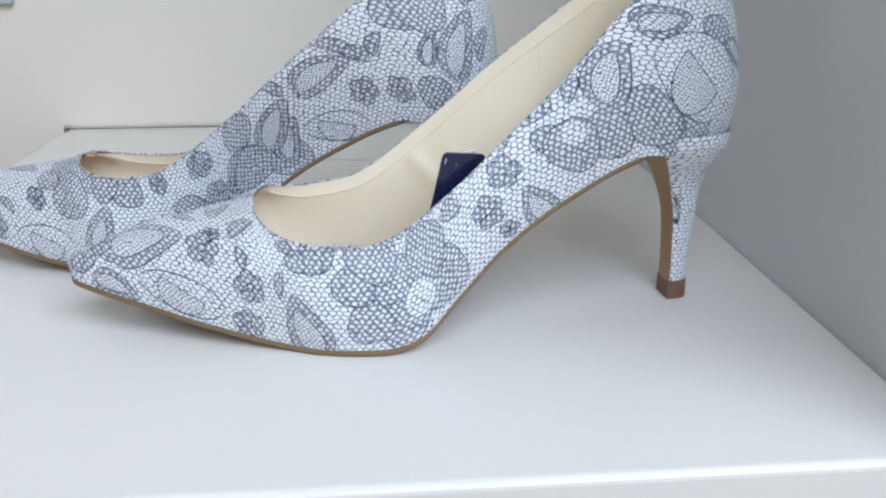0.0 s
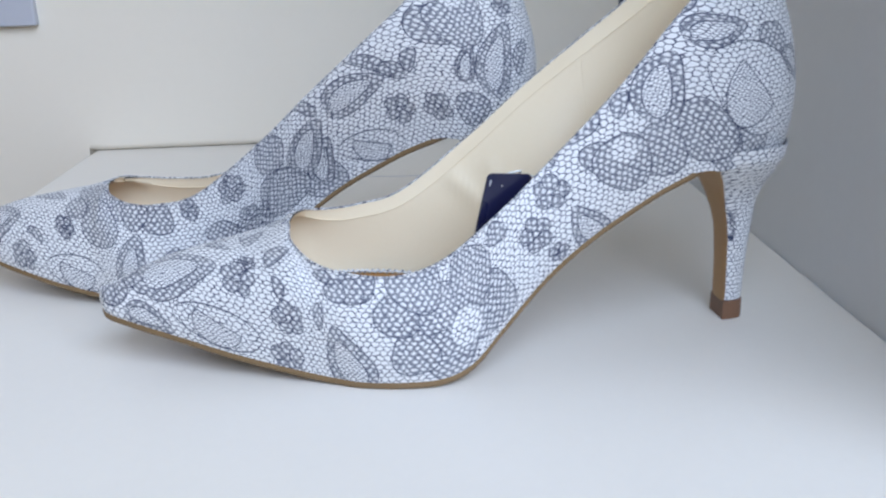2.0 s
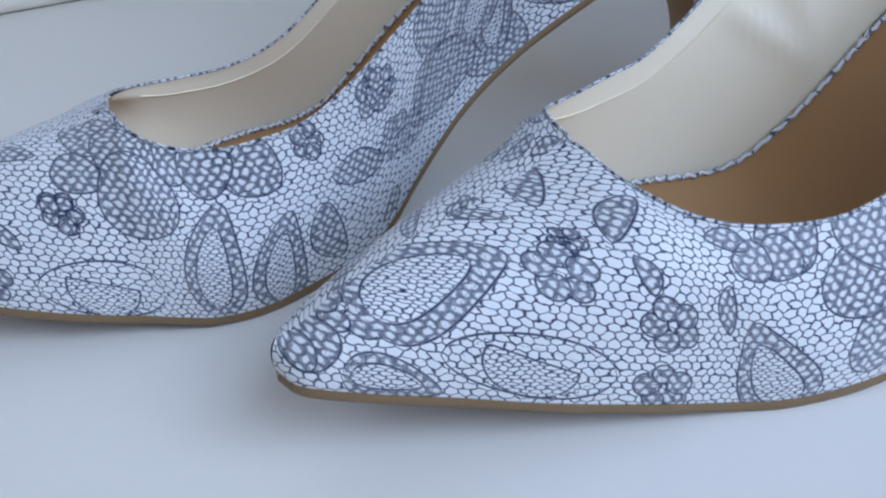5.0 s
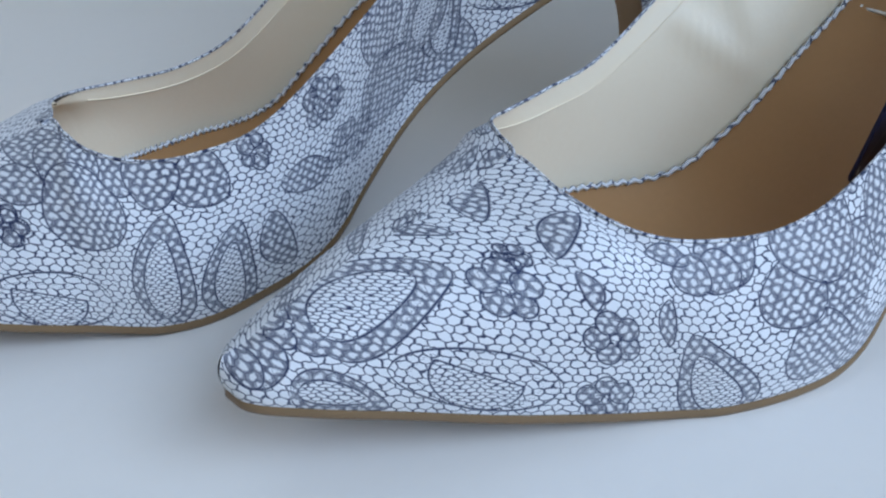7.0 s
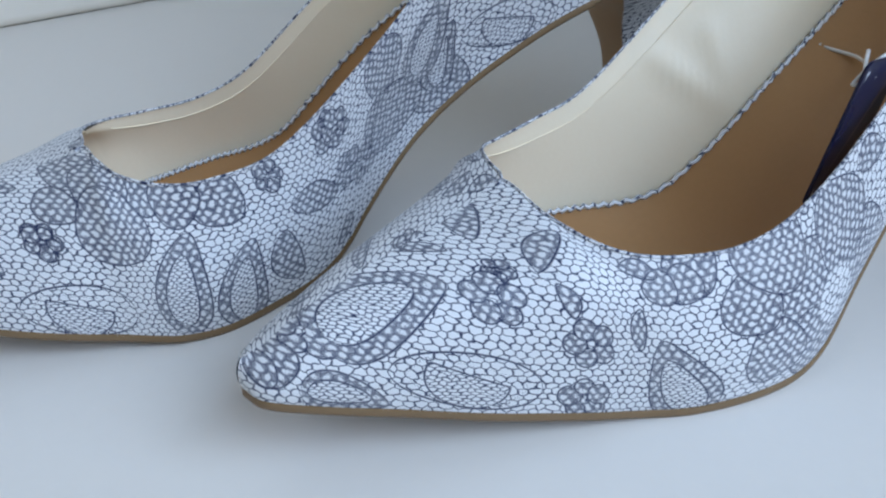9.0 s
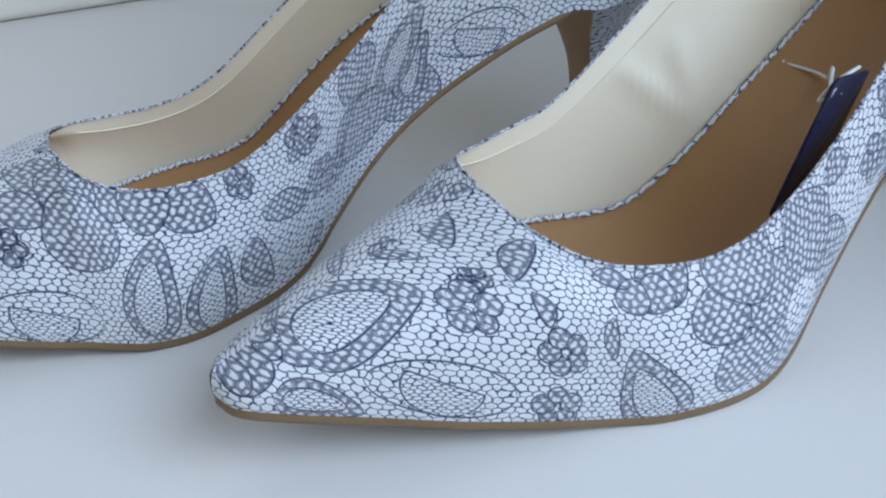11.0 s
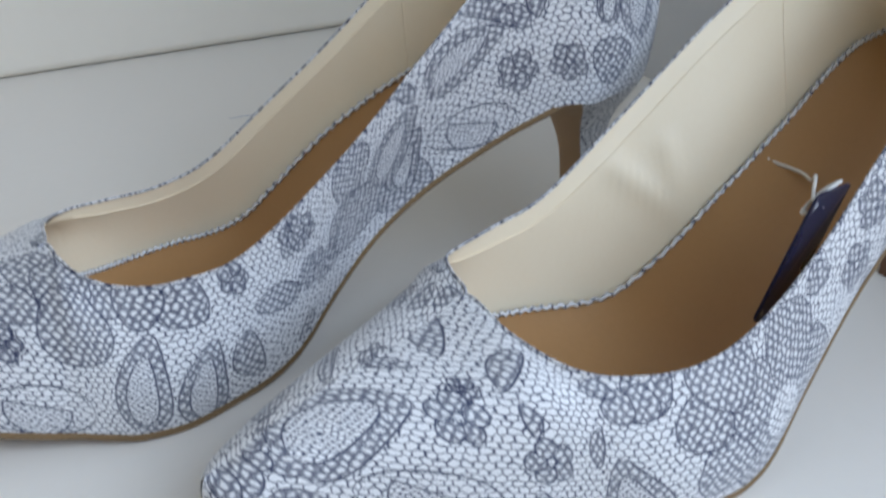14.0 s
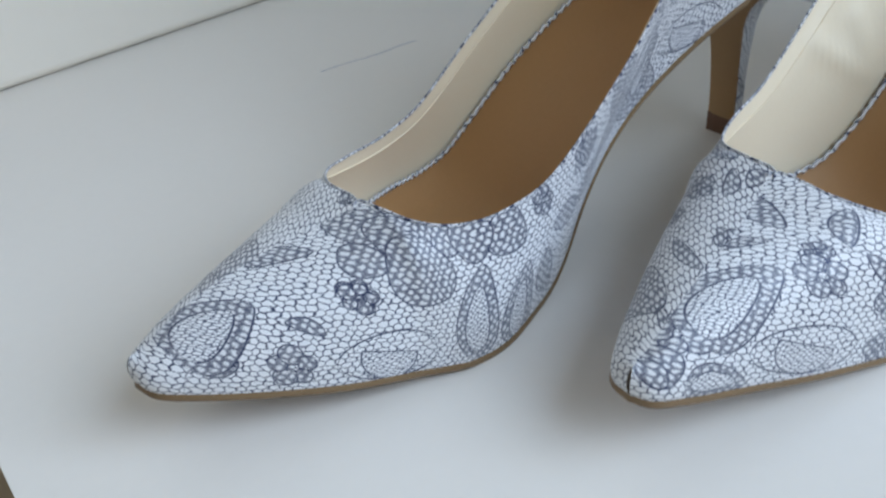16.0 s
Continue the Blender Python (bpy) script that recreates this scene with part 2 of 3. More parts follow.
# recess filler, coloured dark to give the gap its shade
tagged(part("wall_gap", box_bm(PANEL_END, RIGHT, 0.0045, 0.03, 0.0, 2.1), GAP_SHADE), "recess between the two walls, its shade painted dark", "wall", kind="structure")
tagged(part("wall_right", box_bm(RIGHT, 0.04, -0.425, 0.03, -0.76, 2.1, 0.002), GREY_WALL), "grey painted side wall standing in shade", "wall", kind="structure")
# floor colour is made up so that its bounce is warm
tagged(part("floor", box_bm(-2.2, 2.2, -1.5, 0.03, -0.80, -0.76), FLOOR), "floor below the shelf, coloured warm brown to warm the bounce light", "floor", kind="structure")
# unseen ceiling and walls, added to close the room and return warm light
tagged(part("ceiling", box_bm(-2.2, 2.2, -1.5, 0.03, 2.1, 2.15), ROOM), "unseen ceiling added for warm bounce light", "ceiling", kind="structure")
tagged(part("wall_left", box_bm(-2.25, -2.2, -1.5, 0.03, -0.8, 2.15), ROOM), "unseen room wall added for warm bounce light", "wall", kind="structure")
tagged(part("wall_far_right", box_bm(2.2, 2.25, -1.5, 0.03, -0.8, 2.15), ROOM), "unseen room wall added for warm bounce light", "wall", kind="structure")
tagged(part("wall_back_right", box_bm(0.04, 2.2, 0.0, 0.03, -0.76, 2.1), ROOM), "unseen room wall added for warm bounce light", "wall", kind="structure")
# the wall behind the camera, with a window opening
WX0, WX1, WZ0, WZ1 = -0.48, 1.08, 0.40, 1.70
for n, (x0, x1, z0, z1) in enumerate(((-2.2, WX0, -0.76, 2.1), (WX1, 2.2, -0.76, 2.1), (WX0, WX1, -0.76, WZ0), (WX0, WX1, WZ1, 2.1))):
    tagged(part("wall_window_%d" % (n + 1), box_bm(x0, x1, -1.5, -1.4, z0, z1), ROOM), "unseen wall round the window, cream for warm bounce light", "wall", kind="structure")

scratch = tube("shelf_scratch", [(-0.186 + 0.045 * f, -0.088 - 0.006 * f + 0.0006 * math.sin(9 * f), 0.0001) for f in np.linspace(0, 1, 14)], 0.00018, PLATE, None, "", sides=5)
tagged(scratch, "thin grey scratch line on the white shelf board", "scratch", kind="structure")

wall_plate = tagged(new("wall_plate"), "pale grey rectangular plate fixed to the white wall", "wall plate")
wall_plate.location = (-0.3648, 0.0, 0.0782)
part("plate_body", box_bm(-0.16, 0.0, -0.006, 0.002, 0.0, 0.16, 0.0012), PLATE, wall_plate)


# ---- shoes ----
# rows from the toe tip to the back of the heel: sole edge x, y; upper edge x, y, z
SIDE_A = [
    (0.2085, -0.0030, 0.2078, -0.0030, 0.0262), (0.2062, 0.0016, 0.2045, -0.0030, 0.0268), (0.1970, 0.0059, 0.1975, -0.0030, 0.0306),
    (0.1830, 0.0111, 0.1847, -0.0035, 0.0350), (0.1690, 0.0170, 0.1693, -0.0046, 0.0378), (0.1570, 0.0214, 0.1569, -0.0067, 0.0396),
    (0.1490, 0.0243, 0.1488, -0.0076, 0.0421), (0.1430, 0.0263, 0.1476, 0.0066, 0.0403), (0.1370, 0.0286, 0.1416, 0.0180, 0.0368),
    (0.1280, 0.0324, 0.1320, 0.0240, 0.0345), (0.1140, 0.0358, 0.1171, 0.0279, 0.0337), (0.1000, 0.0356, 0.1029, 0.0289, 0.0382),
    (0.0840, 0.0312, 0.0865, 0.0284, 0.0509), (0.0650, 0.0267, 0.0670, 0.0253, 0.0680), (0.0450, 0.0232, 0.0482, 0.0230, 0.0860),
    (0.0260, 0.0215, 0.0315, 0.0202, 0.1042), (0.0082, 0.0196, 0.0156, 0.0157, 0.1192), (-0.0070, 0.0128, 0.0047, 0.0089, 0.1272),
    (-0.0140, 0.0058, 0.0008, 0.0039, 0.1311), (-0.0160, 0.0000, 0.0001, 0.0000, 0.1340)]
SIDE_B = [
    (0.2085, -0.0030, 0.2078, -0.0030, 0.0262), (0.2062, -0.0091, 0.2045, -0.0030, 0.0268), (0.1970, -0.0145, 0.1975, -0.0030, 0.0306),
    (0.1830, -0.0206, 0.1847, -0.0035, 0.0350), (0.1690, -0.0257, 0.1693, -0.0046, 0.0378), (0.1580, -0.0286, 0.1569, -0.0067, 0.0396),
    (0.1510, -0.0301, 0.1488, -0.0076, 0.0421), (0.1475, -0.0312, 0.1466, -0.0158, 0.0423), (0.1430, -0.0326, 0.1430, -0.0238, 0.0410),
    (0.1370, -0.0340, 0.1354, -0.0290, 0.0391), (0.1250, -0.0334, 0.1244, -0.0321, 0.0392), (0.1080, -0.0274, 0.1083, -0.0328, 0.0433),
    (0.0840, -0.0177, 0.0842, -0.0318, 0.0617), (0.0650, -0.0150, 0.0648, -0.0292, 0.0792), (0.0450, -0.0164, 0.0473, -0.0254, 0.0940),
    (0.0260, -0.0198, 0.0325, -0.0216, 0.1067), (0.0082, -0.0218, 0.0175, -0.0173, 0.1216), (-0.0070, -0.0164, 0.0065, -0.0105, 0.1298),
    (-0.0140, -0.0084, 0.0019, -0.0048, 0.1324), (-0.0160, 0.0000, 0.0001, 0.0000, 0.1340)]
SOLE_X = [-0.02, -0.006, 0.0118, 0.0197, 0.0314, 0.042, 0.0563, 0.0707, 0.0852, 0.094, 0.103, 0.115, 0.135, 0.158, 0.184, 0.212]
SOLE_Z = [0.0634, 0.0613, 0.0584, 0.0568, 0.0522, 0.0466, 0.0384, 0.0279, 0.0135, 0.0047, 0.0008, 0.0000, 0.0000, 0.0040, 0.0101, 0.0176]
SOLE_TABLE = spline(list(zip(SOLE_X, SOLE_Z)), 400)
SOLE_THICK = 0.0020


def sole_z(x):
    return np.interp(x, SOLE_TABLE[:, 0], SOLE_TABLE[:, 1])


def smoothstep(a, b, x):
    f = np.clip((x - a) / (b - a), 0, 1)
    return f * f * (3 - 2 * f)


def wall_sheet(rows, stations, levels, inset=0.0):
    """One side of the upper: stations x levels points from the sole edge to the upper edge."""
    r = spline(rows, stations)
    s = np.linspace(0, len(rows) - 1, stations)
    bottom = np.c_[r[:, 0], r[:, 1], sole_z(r[:, 0]) + SOLE_THICK - 0.0028 * smoothstep(0.024, 0.010, r[:, 0])]
    top = r[:, 2:5]
    along = np.gradient(bottom[:, :2], axis=0)
    out = np.c_[along[:, 1], -along[:, 0]]
    out /= np.linalg.norm(out, axis=1)[:, None] + 1e-12
    if np.mean(out[8:-8, 1] * np.sign(np.mean(r[8:-8, 1]))) < 0:
        out = -out
    out = np.c_[out, np.zeros(stations)]
    rise = (top[:, 2] - bottom[:, 2])[:, None]
    open_ = smoothstep(5.5 if rows[8][1] > 0 else 6.8, 10, s)[:, None]
    heel = smoothstep(14, 19, s)[:, None]
    up = np.array((0, 0, 1.0))
    across = np.c_[bottom[:, :2] - top[:, :2], np.zeros(stations)]
    bulge = 0.0020 + 0.0012 * open_ + 0.0032 * heel
    box = smoothstep(1.5, 6.0, s)[:, None] * (1 - open_) * (0.90 if rows[8][1] > 0 else 0.85)
    p1 = bottom + up * rise * (0.52 + 0.36 * box - 0.14 * open_) + out * bulge
    p2 = top + across * (0.52 + 0.34 * box - 0.1 * open_) - up * rise * (0.03 + 0.30 * open_) + out * bulge * (0.3 + 0.5 * open_)
    ease = np.hanning(2 * (stations // 22) + 3)
    ease /= ease.sum()
    pad = len(ease) // 2
    for ctrl in (p1, p2):
        for k in range(3):
            ctrl[:, k] = np.convolve(np.pad(ctrl[:, k], pad, mode="reflect", reflect_type="odd"), ease, mode="valid")
    f = np.linspace(0, 1, levels)[None, :, None]
    pts = bottom[:, None] * (1 - f) ** 3 + 3 * p1[:, None] * f * (1 - f) ** 2 + 3 * p2[:, None] * f * f * (1 - f) + top[:, None] * f ** 3
    return pts


def sheet_normals(pts):
    du, dv = np.gradient(pts, axis=0), np.gradient(pts, axis=1)
    n = np.cross(du, dv)
    return n / (np.linalg.norm(n, axis=2)[:, :, None] + 1e-12)


STATIONS, LEVELS = 480, 100


def motif_fields(u, v, motifs):
    """Signed distances in mm: fills, finely meshed hearts, outlines and stems of the printed lace motifs."""
    fill, fine, line, stem = (np.full(u.shape, 9.0) for _ in range(4))

    def draw(d):
        return np.where(np.abs(d) < np.abs(line), d, line)

    for kind, cu, cv, size, turn, wide in motifs:
        a = radians(turn)
        x, y = (u - cu) * math.cos(a) + (v - cv) * math.sin(a), -(u - cu) * math.sin(a) + (v - cv) * math.cos(a)
        rad, t = np.hypot(x, y), x / size
        tc = np.clip(t, -1, 1)
        if kind == "flower":       # overlapping round petals about a small heart
            for k in range(5):
                w = radians(72 * k + 11 * (cu % 7))
                d = np.hypot(x - 0.56 * size * math.cos(w), y - 0.56 * size * math.sin(w)) - size * (0.40 + 0.05 * math.sin(3 * k + cu))
                line = draw(np.where(fill < -0.4, 9.0, d))
                fill = np.minimum(fill, d)
        elif kind == "drop":       # a large open outline with a finely meshed half leaf inside
            w = wide * size * np.sqrt(np.maximum(1 - tc * tc, 0)) * (1 + 0.12 * tc)
            d = np.where(np.abs(t) < 1, (np.abs(y) - w) * 0.85, np.hypot(np.abs(x) - size, y))
            fill = np.where(d < 0, np.maximum(fill, 0.5), fill)
            line = np.where(d < -0.3, 9.0, line)
            line = draw(d)
            e = np.maximum(np.hypot(x, y * (0.55 / wide)) - size * 0.56, y - 0.12 * size + 0.25 * x)
            line, fine = draw(e), np.minimum(fine, e)
        elif kind == "paisley":    # a dotted band round a finely meshed heart, drawn out to a bent tip
            y2 = y + 0.16 * size * (tc * tc - 0.4)
            w = wide * size * np.sqrt(np.maximum(1 - tc * tc, 0)) * (1 - 0.42 * tc)
            d = np.where(np.abs(t) < 1, (np.abs(y2) - w) * 0.85, np.hypot(np.abs(x) - size, y2))
            fill = np.where(d < 0, np.maximum(fill, 0.5), fill)
            line = np.where(d < -0.3, 9.0, line)
            w2 = 0.56 * wide * size * np.sqrt(np.maximum(1 - np.clip((t + 0.12) / 0.72, -1, 1) ** 2, 0)) * (1 - 0.4 * tc)
            e = np.where(np.abs(t + 0.12) < 0.72, (np.abs(y2) - w2) * 0.85, np.hypot(np.abs(x + 0.12 * size) - 0.72 * size, y2))
            fill, fine = np.minimum(fill, np.maximum(d, -e)), np.minimum(fine, e)
            line = draw(d)
            line = draw(e)
        elif kind == "oval":       # a dotted leaf
            y2 = y + 0.22 * size * (tc * tc - 0.4)
            d = np.where(np.abs(t) < 1, (np.abs(y2) - wide * size * (1 - tc * tc) ** 0.7) * 0.85, np.hypot(np.abs(x) - size, y2))
            fill, line = np.minimum(fill, d), draw(d)
        elif kind == "cloud":      # a dotted area with a gently lobed edge
            d = rad - size * (0.93 + 0.07 * np.sin(3 * np.arctan2(y, x) + cu))
            line = draw(np.where(fill < -0.5, 9.0, d))
            fill = np.minimum(fill, d)
        elif kind == "hole":       # a plain round left open in a dotted area
            d = rad - size
            fill, line = np.maximum(fill, -d), np.where(d < 0.2, 9.0, line)
            fine = np.maximum(fine, -d)
        elif kind == "stem":
            d = np.abs(y - 0.35 * size * np.sin(2.2 * t)) + 4 * np.maximum(np.abs(x) - size, 0)
            stem = np.minimum(stem, d)
    return fill, fine, line, stem


def set_cloth(me, uv, fields):
    layer = me.uv_layers.new(name="cloth")
    idx = np.zeros(len(me.loops), dtype=np.int32)
    me.loops.foreach_get("vertex_index", idx)
    layer.data.foreach_set("uv", uv[idx].astype(np.float32).ravel())
    for name, values in zip(("motif_fill", "motif_fine", "motif_line", "motif_stem"), fields):
        me.attributes.new(name, "FLOAT", "POINT").data.foreach_set("value", values.astype(np.float32).ravel())


def scatter(rng, count, u0, u1, v0, v1, taken):
    """Further motifs where none has been laid yet."""
    out, kinds = [], ("paisley", "flower", "stem", "cloud", "oval", "stem", "flower", "oval")
    for _ in range(count * 30):
        if len(out) >= count:
            break
        kind = kinds[len(out) % len(kinds)]
        size = {"paisley": 7.5, "flower": 4.2, "drop": 8.0, "cloud": 8.5, "stem": 6.0, "oval": 4.6}[kind] * rng.uniform(0.85, 1.15)
        cu, cv = rng.uniform(u0, u1), rng.uniform(v0, v1)
        if all(math.hypot(cu - b[1], cv - b[2]) > (size + b[3]) * 0.78 for b in taken + out):
            out.append((kind, cu, cv, size, rng.uniform(0, 360), {"paisley": 0.55, "oval": 0.45, "drop": 0.6}.get(kind, 1)))
    return out


def pump(name, label, mirror, seed, motifs_a, motifs_b):
    """A high-heeled pointed pump. Its base is the ground under the heel; the toe points along +x."""
    shoe = tagged(new(name), label, "shoe", "pair of pumps")
    flip = np.array((1, -1 if mirror else 1, 1.0))
    rng = random.Random(seed)
    a, b = wall_sheet(SIDE_A, STATIONS, LEVELS), wall_sheet(SIDE_B, STATIONS, LEVELS)

    # printed upper: both sides, toe to heel
    def flat(pts):
        """Cloth coordinates in mm: along the middle of the side, and across it."""
        mid = pts[:, LEVELS // 3]
        u = np.r_[0, np.cumsum(np.linalg.norm(np.diff(mid, axis=0), axis=1))] * 1000
        way = np.gradient(mid, axis=0)
        for k in range(3):
            way[:, k] = np.convolve(np.pad(way[:, k], 12, mode="edge"), np.full(25, 0.04), mode="valid")
        way /= np.linalg.norm(way, axis=1)[:, None] + 1e-12
        turn = smoothstep(9.5, 13.0, np.linspace(0, len(SIDE_A) - 1, STATIONS))[:, None]
        way = way * turn + np.array((-1.0, 0, 0)) * (1 - turn)
        way /= np.linalg.norm(way, axis=1)[:, None]
        step = np.diff(pts, axis=1)
        ahead = np.sum(step * way[:, None], axis=2)
        up = np.sqrt(np.maximum(np.sum(step * step, axis=2) - ahead ** 2, 0))
        v = np.concatenate([np.zeros((STATIONS, 1)), np.cumsum(up, axis=1)], axis=1) * 1000
        return u[:, None] + np.sum((pts - mid[:, None]) * way[:, None], axis=2) * 1000, v
    verts, uvs, fields, faces = [], [], [], []
    base = 0
    for pts, motifs, side in ((a, motifs_a, 0), (b, motifs_b, 1)):
        u, v = flat(pts)
        laid = motifs + scatter(rng, 66 - len(motifs), 4, 262, 2, 56, motifs)
        laid.sort(key=lambda q: ("cloud", "flower", "oval", "stem", "drop", "paisley", "hole").index(q[0]))
        f = motif_fields(u, v, laid)
        verts.append((pts * flip).reshape(-1, 3))
        uvs.append(np.stack([u, (v if side == 0 else 70.4 - v)], axis=2).reshape(-1, 2))
        fields.append(np.stack([q.ravel() for q in f]))
        fc = grid_faces(STATIONS, LEVELS)
        if (side == 0) == mirror:
            fc = [q[::-1] for q in fc]
        faces += [tuple(base + k for k in q) for q in fc]
        base += STATIONS * LEVELS
    upper = link_mesh("upper", np.vstack(verts), [q[::-1] for q in faces], LACE, shoe, "white satin printed with grey net lace")
    set_cloth(upper.data, np.vstack(uvs), np.hstack(fields))

    # lining, a little inside the upper
    st, lv = 240, 40
    verts, faces, base = [], [], 0
    tops = []
    for rows, sign in ((SIDE_A, 1), (SIDE_B, -1)):
        pts = wall_sheet(rows, st, lv)
        n = sheet_normals(pts)
        if np.mean(n[20:60, 4, 1]) * sign > 0:
            n = -n
        n[:12] *= 0.3
        inner = pts + n * 0.0013 * (1 - 0.75 * smoothstep(0.85, 1.0, np.linspace(0, 1, lv)))[None, :, None]
        inner[:, -1] = inner[:, -1] * 0.85 + inner[:, -2] * 0.15
        inner[-1, :, 1] = 0
        inner[:104] -= np.array((0, 0, 0.0008)) * smoothstep(104, 84, np.arange(104))[:, None, None]
        if sign < 0 and not mirror:
            for p0, p1, high in (((0.0900, -0.0300, 0.0470), (0.0762, -0.0200, 0.0343), 0.0013), ((0.0772, -0.0262, 0.0515), (0.0750, -0.0210, 0.0390), 0.0010)):
                p0, p1 = np.array(p0), np.array(p1)
                f = np.clip(np.sum((inner - p0) * (p1 - p0), axis=2) / np.sum((p1 - p0) ** 2), 0, 1)
                gap = np.linalg.norm(inner - p0 - f[..., None] * (p1 - p0), axis=2)
                inner = inner + n * (high * np.exp(-(gap / 0.0026) ** 2))[..., None]
        k0 = 52
        inner = inner[k0:]
        verts.append((inner * flip).reshape(-1, 3))
        fc = grid_faces(st - k0, lv)
        faces += [tuple(base + k for k in q) for q in fc]
        base += (st - k0) * lv
        tops.append(pts[:, -1])
    link_mesh("lining", np.vstack(verts), faces, LINING, shoe, "smooth cream lining")

    # insole
    cross = 14
    ra, rb = spline(SIDE_A, 120)[20:], spline(SIDE_B, 120)[20:]
    verts = []
    for p, q in zip(ra, rb):
        for f in np.linspace(0.03, 0.97, cross):
            x, y = p[0] * (1 - f) + q[0] * f, p[1] * (1 - f) + q[1] * f
            verts.append((x, y * flip[1], float(sole_z(x)) + 0.0060 + (0.0070 if f < 0.5 else 0.0048 + 0.0040 * smoothstep(0.075, 0.115, x)) * (2 * f - 1) ** 2))
    insole = link_mesh("insole", verts, grid_faces(len(ra), cross), INSOLE, shoe, "tan leather-look insole")
    # a maker's mark in the shape of plain bars
    for x in (0.0566, 0.0532, 0.0498, 0.0464, 0.0410, 0.0376, 0.0342):
        slope = float(sole_z(x + 0.001) - sole_z(x - 0.001)) / 0.002
        bar = part("printed_mark", box_bm(-0.0005, 0.0005, -0.0011, 0.0011, 0.0, 0.0002), PRINT, insole)
        bar.matrix_basis = Matrix.Translation((x, -0.0087 * flip[1], float(sole_z(x)) + 0.00635)) @ Matrix.Rotation(-math.atan(slope), 4, "Y")

    # pinked cloth edge where lining meets insole
    for rows, lift, rise in ((SIDE_A, 0.0125, 0.0), (SIDE_B, 0.0105, 0.0040)):
        r = spline(rows, 320)[80:290]
        inn = []
        for k, p in enumerate(r):
            x, y = p[0], p[1] * 0.925
            inn.append((x, y * flip[1], float(sole_z(x)) + lift + rise * smoothstep(0.075, 0.115, x) + (0.0006 if k % 2 else -0.0003)))
        trim = tube("lining_trim", inn, 0.00062, LACE, shoe, "narrow zigzag lace-print trim", sides=5)
        tw = np.stack([np.repeat(np.arange(len(inn)) * 0.9, 5), np.tile(np.linspace(0, 3, 5), len(inn))], axis=1)
        set_cloth(trim.data, tw, [np.full(len(tw), 9.0)] * 4)
    # seam and piping of the lining under the edge
    for rows, sign in ((SIDE_A, 1), (SIDE_B, -1)):
        pts = wall_sheet(rows, 120, 24)
        n = sheet_normals(pts)
        if np.mean(n[20:60, 4, 1]) * sign > 0:
            n = -n
        path = [(pts[k, 20] + n[k, 20] * 0.0014) * flip for k in range(50, 118)]
        tube("lining_piping", path, 0.00018, LINING, shoe, "stitched ridge of the lining", sides=6)
        k = 88
        path = [(pts[k, j] + n[k, j] * 0.0013) * flip for j in range(4, 21)]
        tube("lining_seam", path, 0.00018, LINING, shoe, "upright lining seam", sides=6)

    # outsole: a thin sheet with an edge
    verts, faces = [], []
    ra, rb = spline(SIDE_A, 110), spline(SIDE_B, 110)
    loop = np.vstack([ra[:, :2], rb[-2:0:-1, :2]])
    cen = np.array((0.1, -0.003))
    n = len(loop)
    tang = np.roll(loop, -1, axis=0) - np.roll(loop, 1, axis=0)
    out = np.c_[tang[:, 1], -tang[:, 0]]
    out /= np.linalg.norm(out, axis=1)[:, None] + 1e-12
    if np.mean(np.sum(out * (loop - cen), axis=1)) < 0:
        out = -out
    rings = ((0.0002, SOLE_THICK + 0.0004), (0.0006, SOLE_THICK * 0.6), (0.0003, SOLE_THICK * 0.2), (-0.0008, 0.0))
    for off, dz in rings:
        ring = loop + out * (off - 0.0065 * smoothstep(0.024, 0.010, loop[:, :1]))
        verts += [(x, y * flip[1], float(sole_z(x)) + dz) for x, y in ring]
    for k in range(len(rings) - 1):
        faces += [(k * n + i, k * n + (i + 1) % n, (k + 1) * n + (i + 1) % n, (k + 1) * n + i) for i in range(n)]
    low = (len(rings) - 1) * n
    faces += [(low + i, low + i + 1, low + n - i - 1, low + (n - i) % n) for i in range(1, 109)]
    faces += [(low, low + 1, low + n - 1)]
    link_mesh("outsole", verts, faces, SOLE, shoe, "thin tan outsole")

    # folded cloth edge round the opening
    edge = np.vstack([tops[0][72:], tops[1][-2:71:-1]]) * flip
    rim = tube("edge_binding", edge, 0.00036, LACE, shoe, "narrow lace-print binding", sides=8)
    arc = np.r_[0, np.cumsum(np.linalg.norm(np.diff(edge, axis=0), axis=1))] * 1000
    uv = np.stack([np.repeat(arc, 8), np.tile(np.linspace(0, 5, 8), len(edge))], axis=1)
    wave = np.sin(uv[:, 0] * 1.1) + np.sin(uv[:, 0] * 0.37 + 1) * 0.9
    set_cloth(rim.data, uv, [-wave * 0.6 + 0.2, np.full(len(uv), 9.0), wave * 0.8, np.full(len(uv), 9.0)])

    # heel: printed sides and back, tan breast, brown top piece
    table = spline([(0.0065, 0.0021, -0.0055, 0.0049), (0.020, 0.0024, -0.0060, 0.0051), (0.033, 0.0034, -0.0070, 0.0058),
                    (0.042, 0.0058, -0.0078, 0.0078), (0.048, 0.0080, -0.0096, 0.0110), (0.053, 0.0108, -0.0116, 0.0155), (0.0590, 0.0145, -0.0142, 0.0200), (0.0636, 0.0168, -0.0150, 0.0210)], 36)
    verts, uv = [], []
    cols = 25
    for z, xf, xb, hw in table:
        for k in range(cols):
            w = math.pi * (k / (cols - 1) - 0.5)
            c, s = math.cos(w), math.sin(w)
            x = xf - (xf - xb) * abs(c) ** 0.72
            verts.append((x, hw * math.copysign(abs(s) ** 0.8, s), z))
            uv.append((k / (cols - 1) * (2 * hw + 0.03) * 1000, z * 1000))
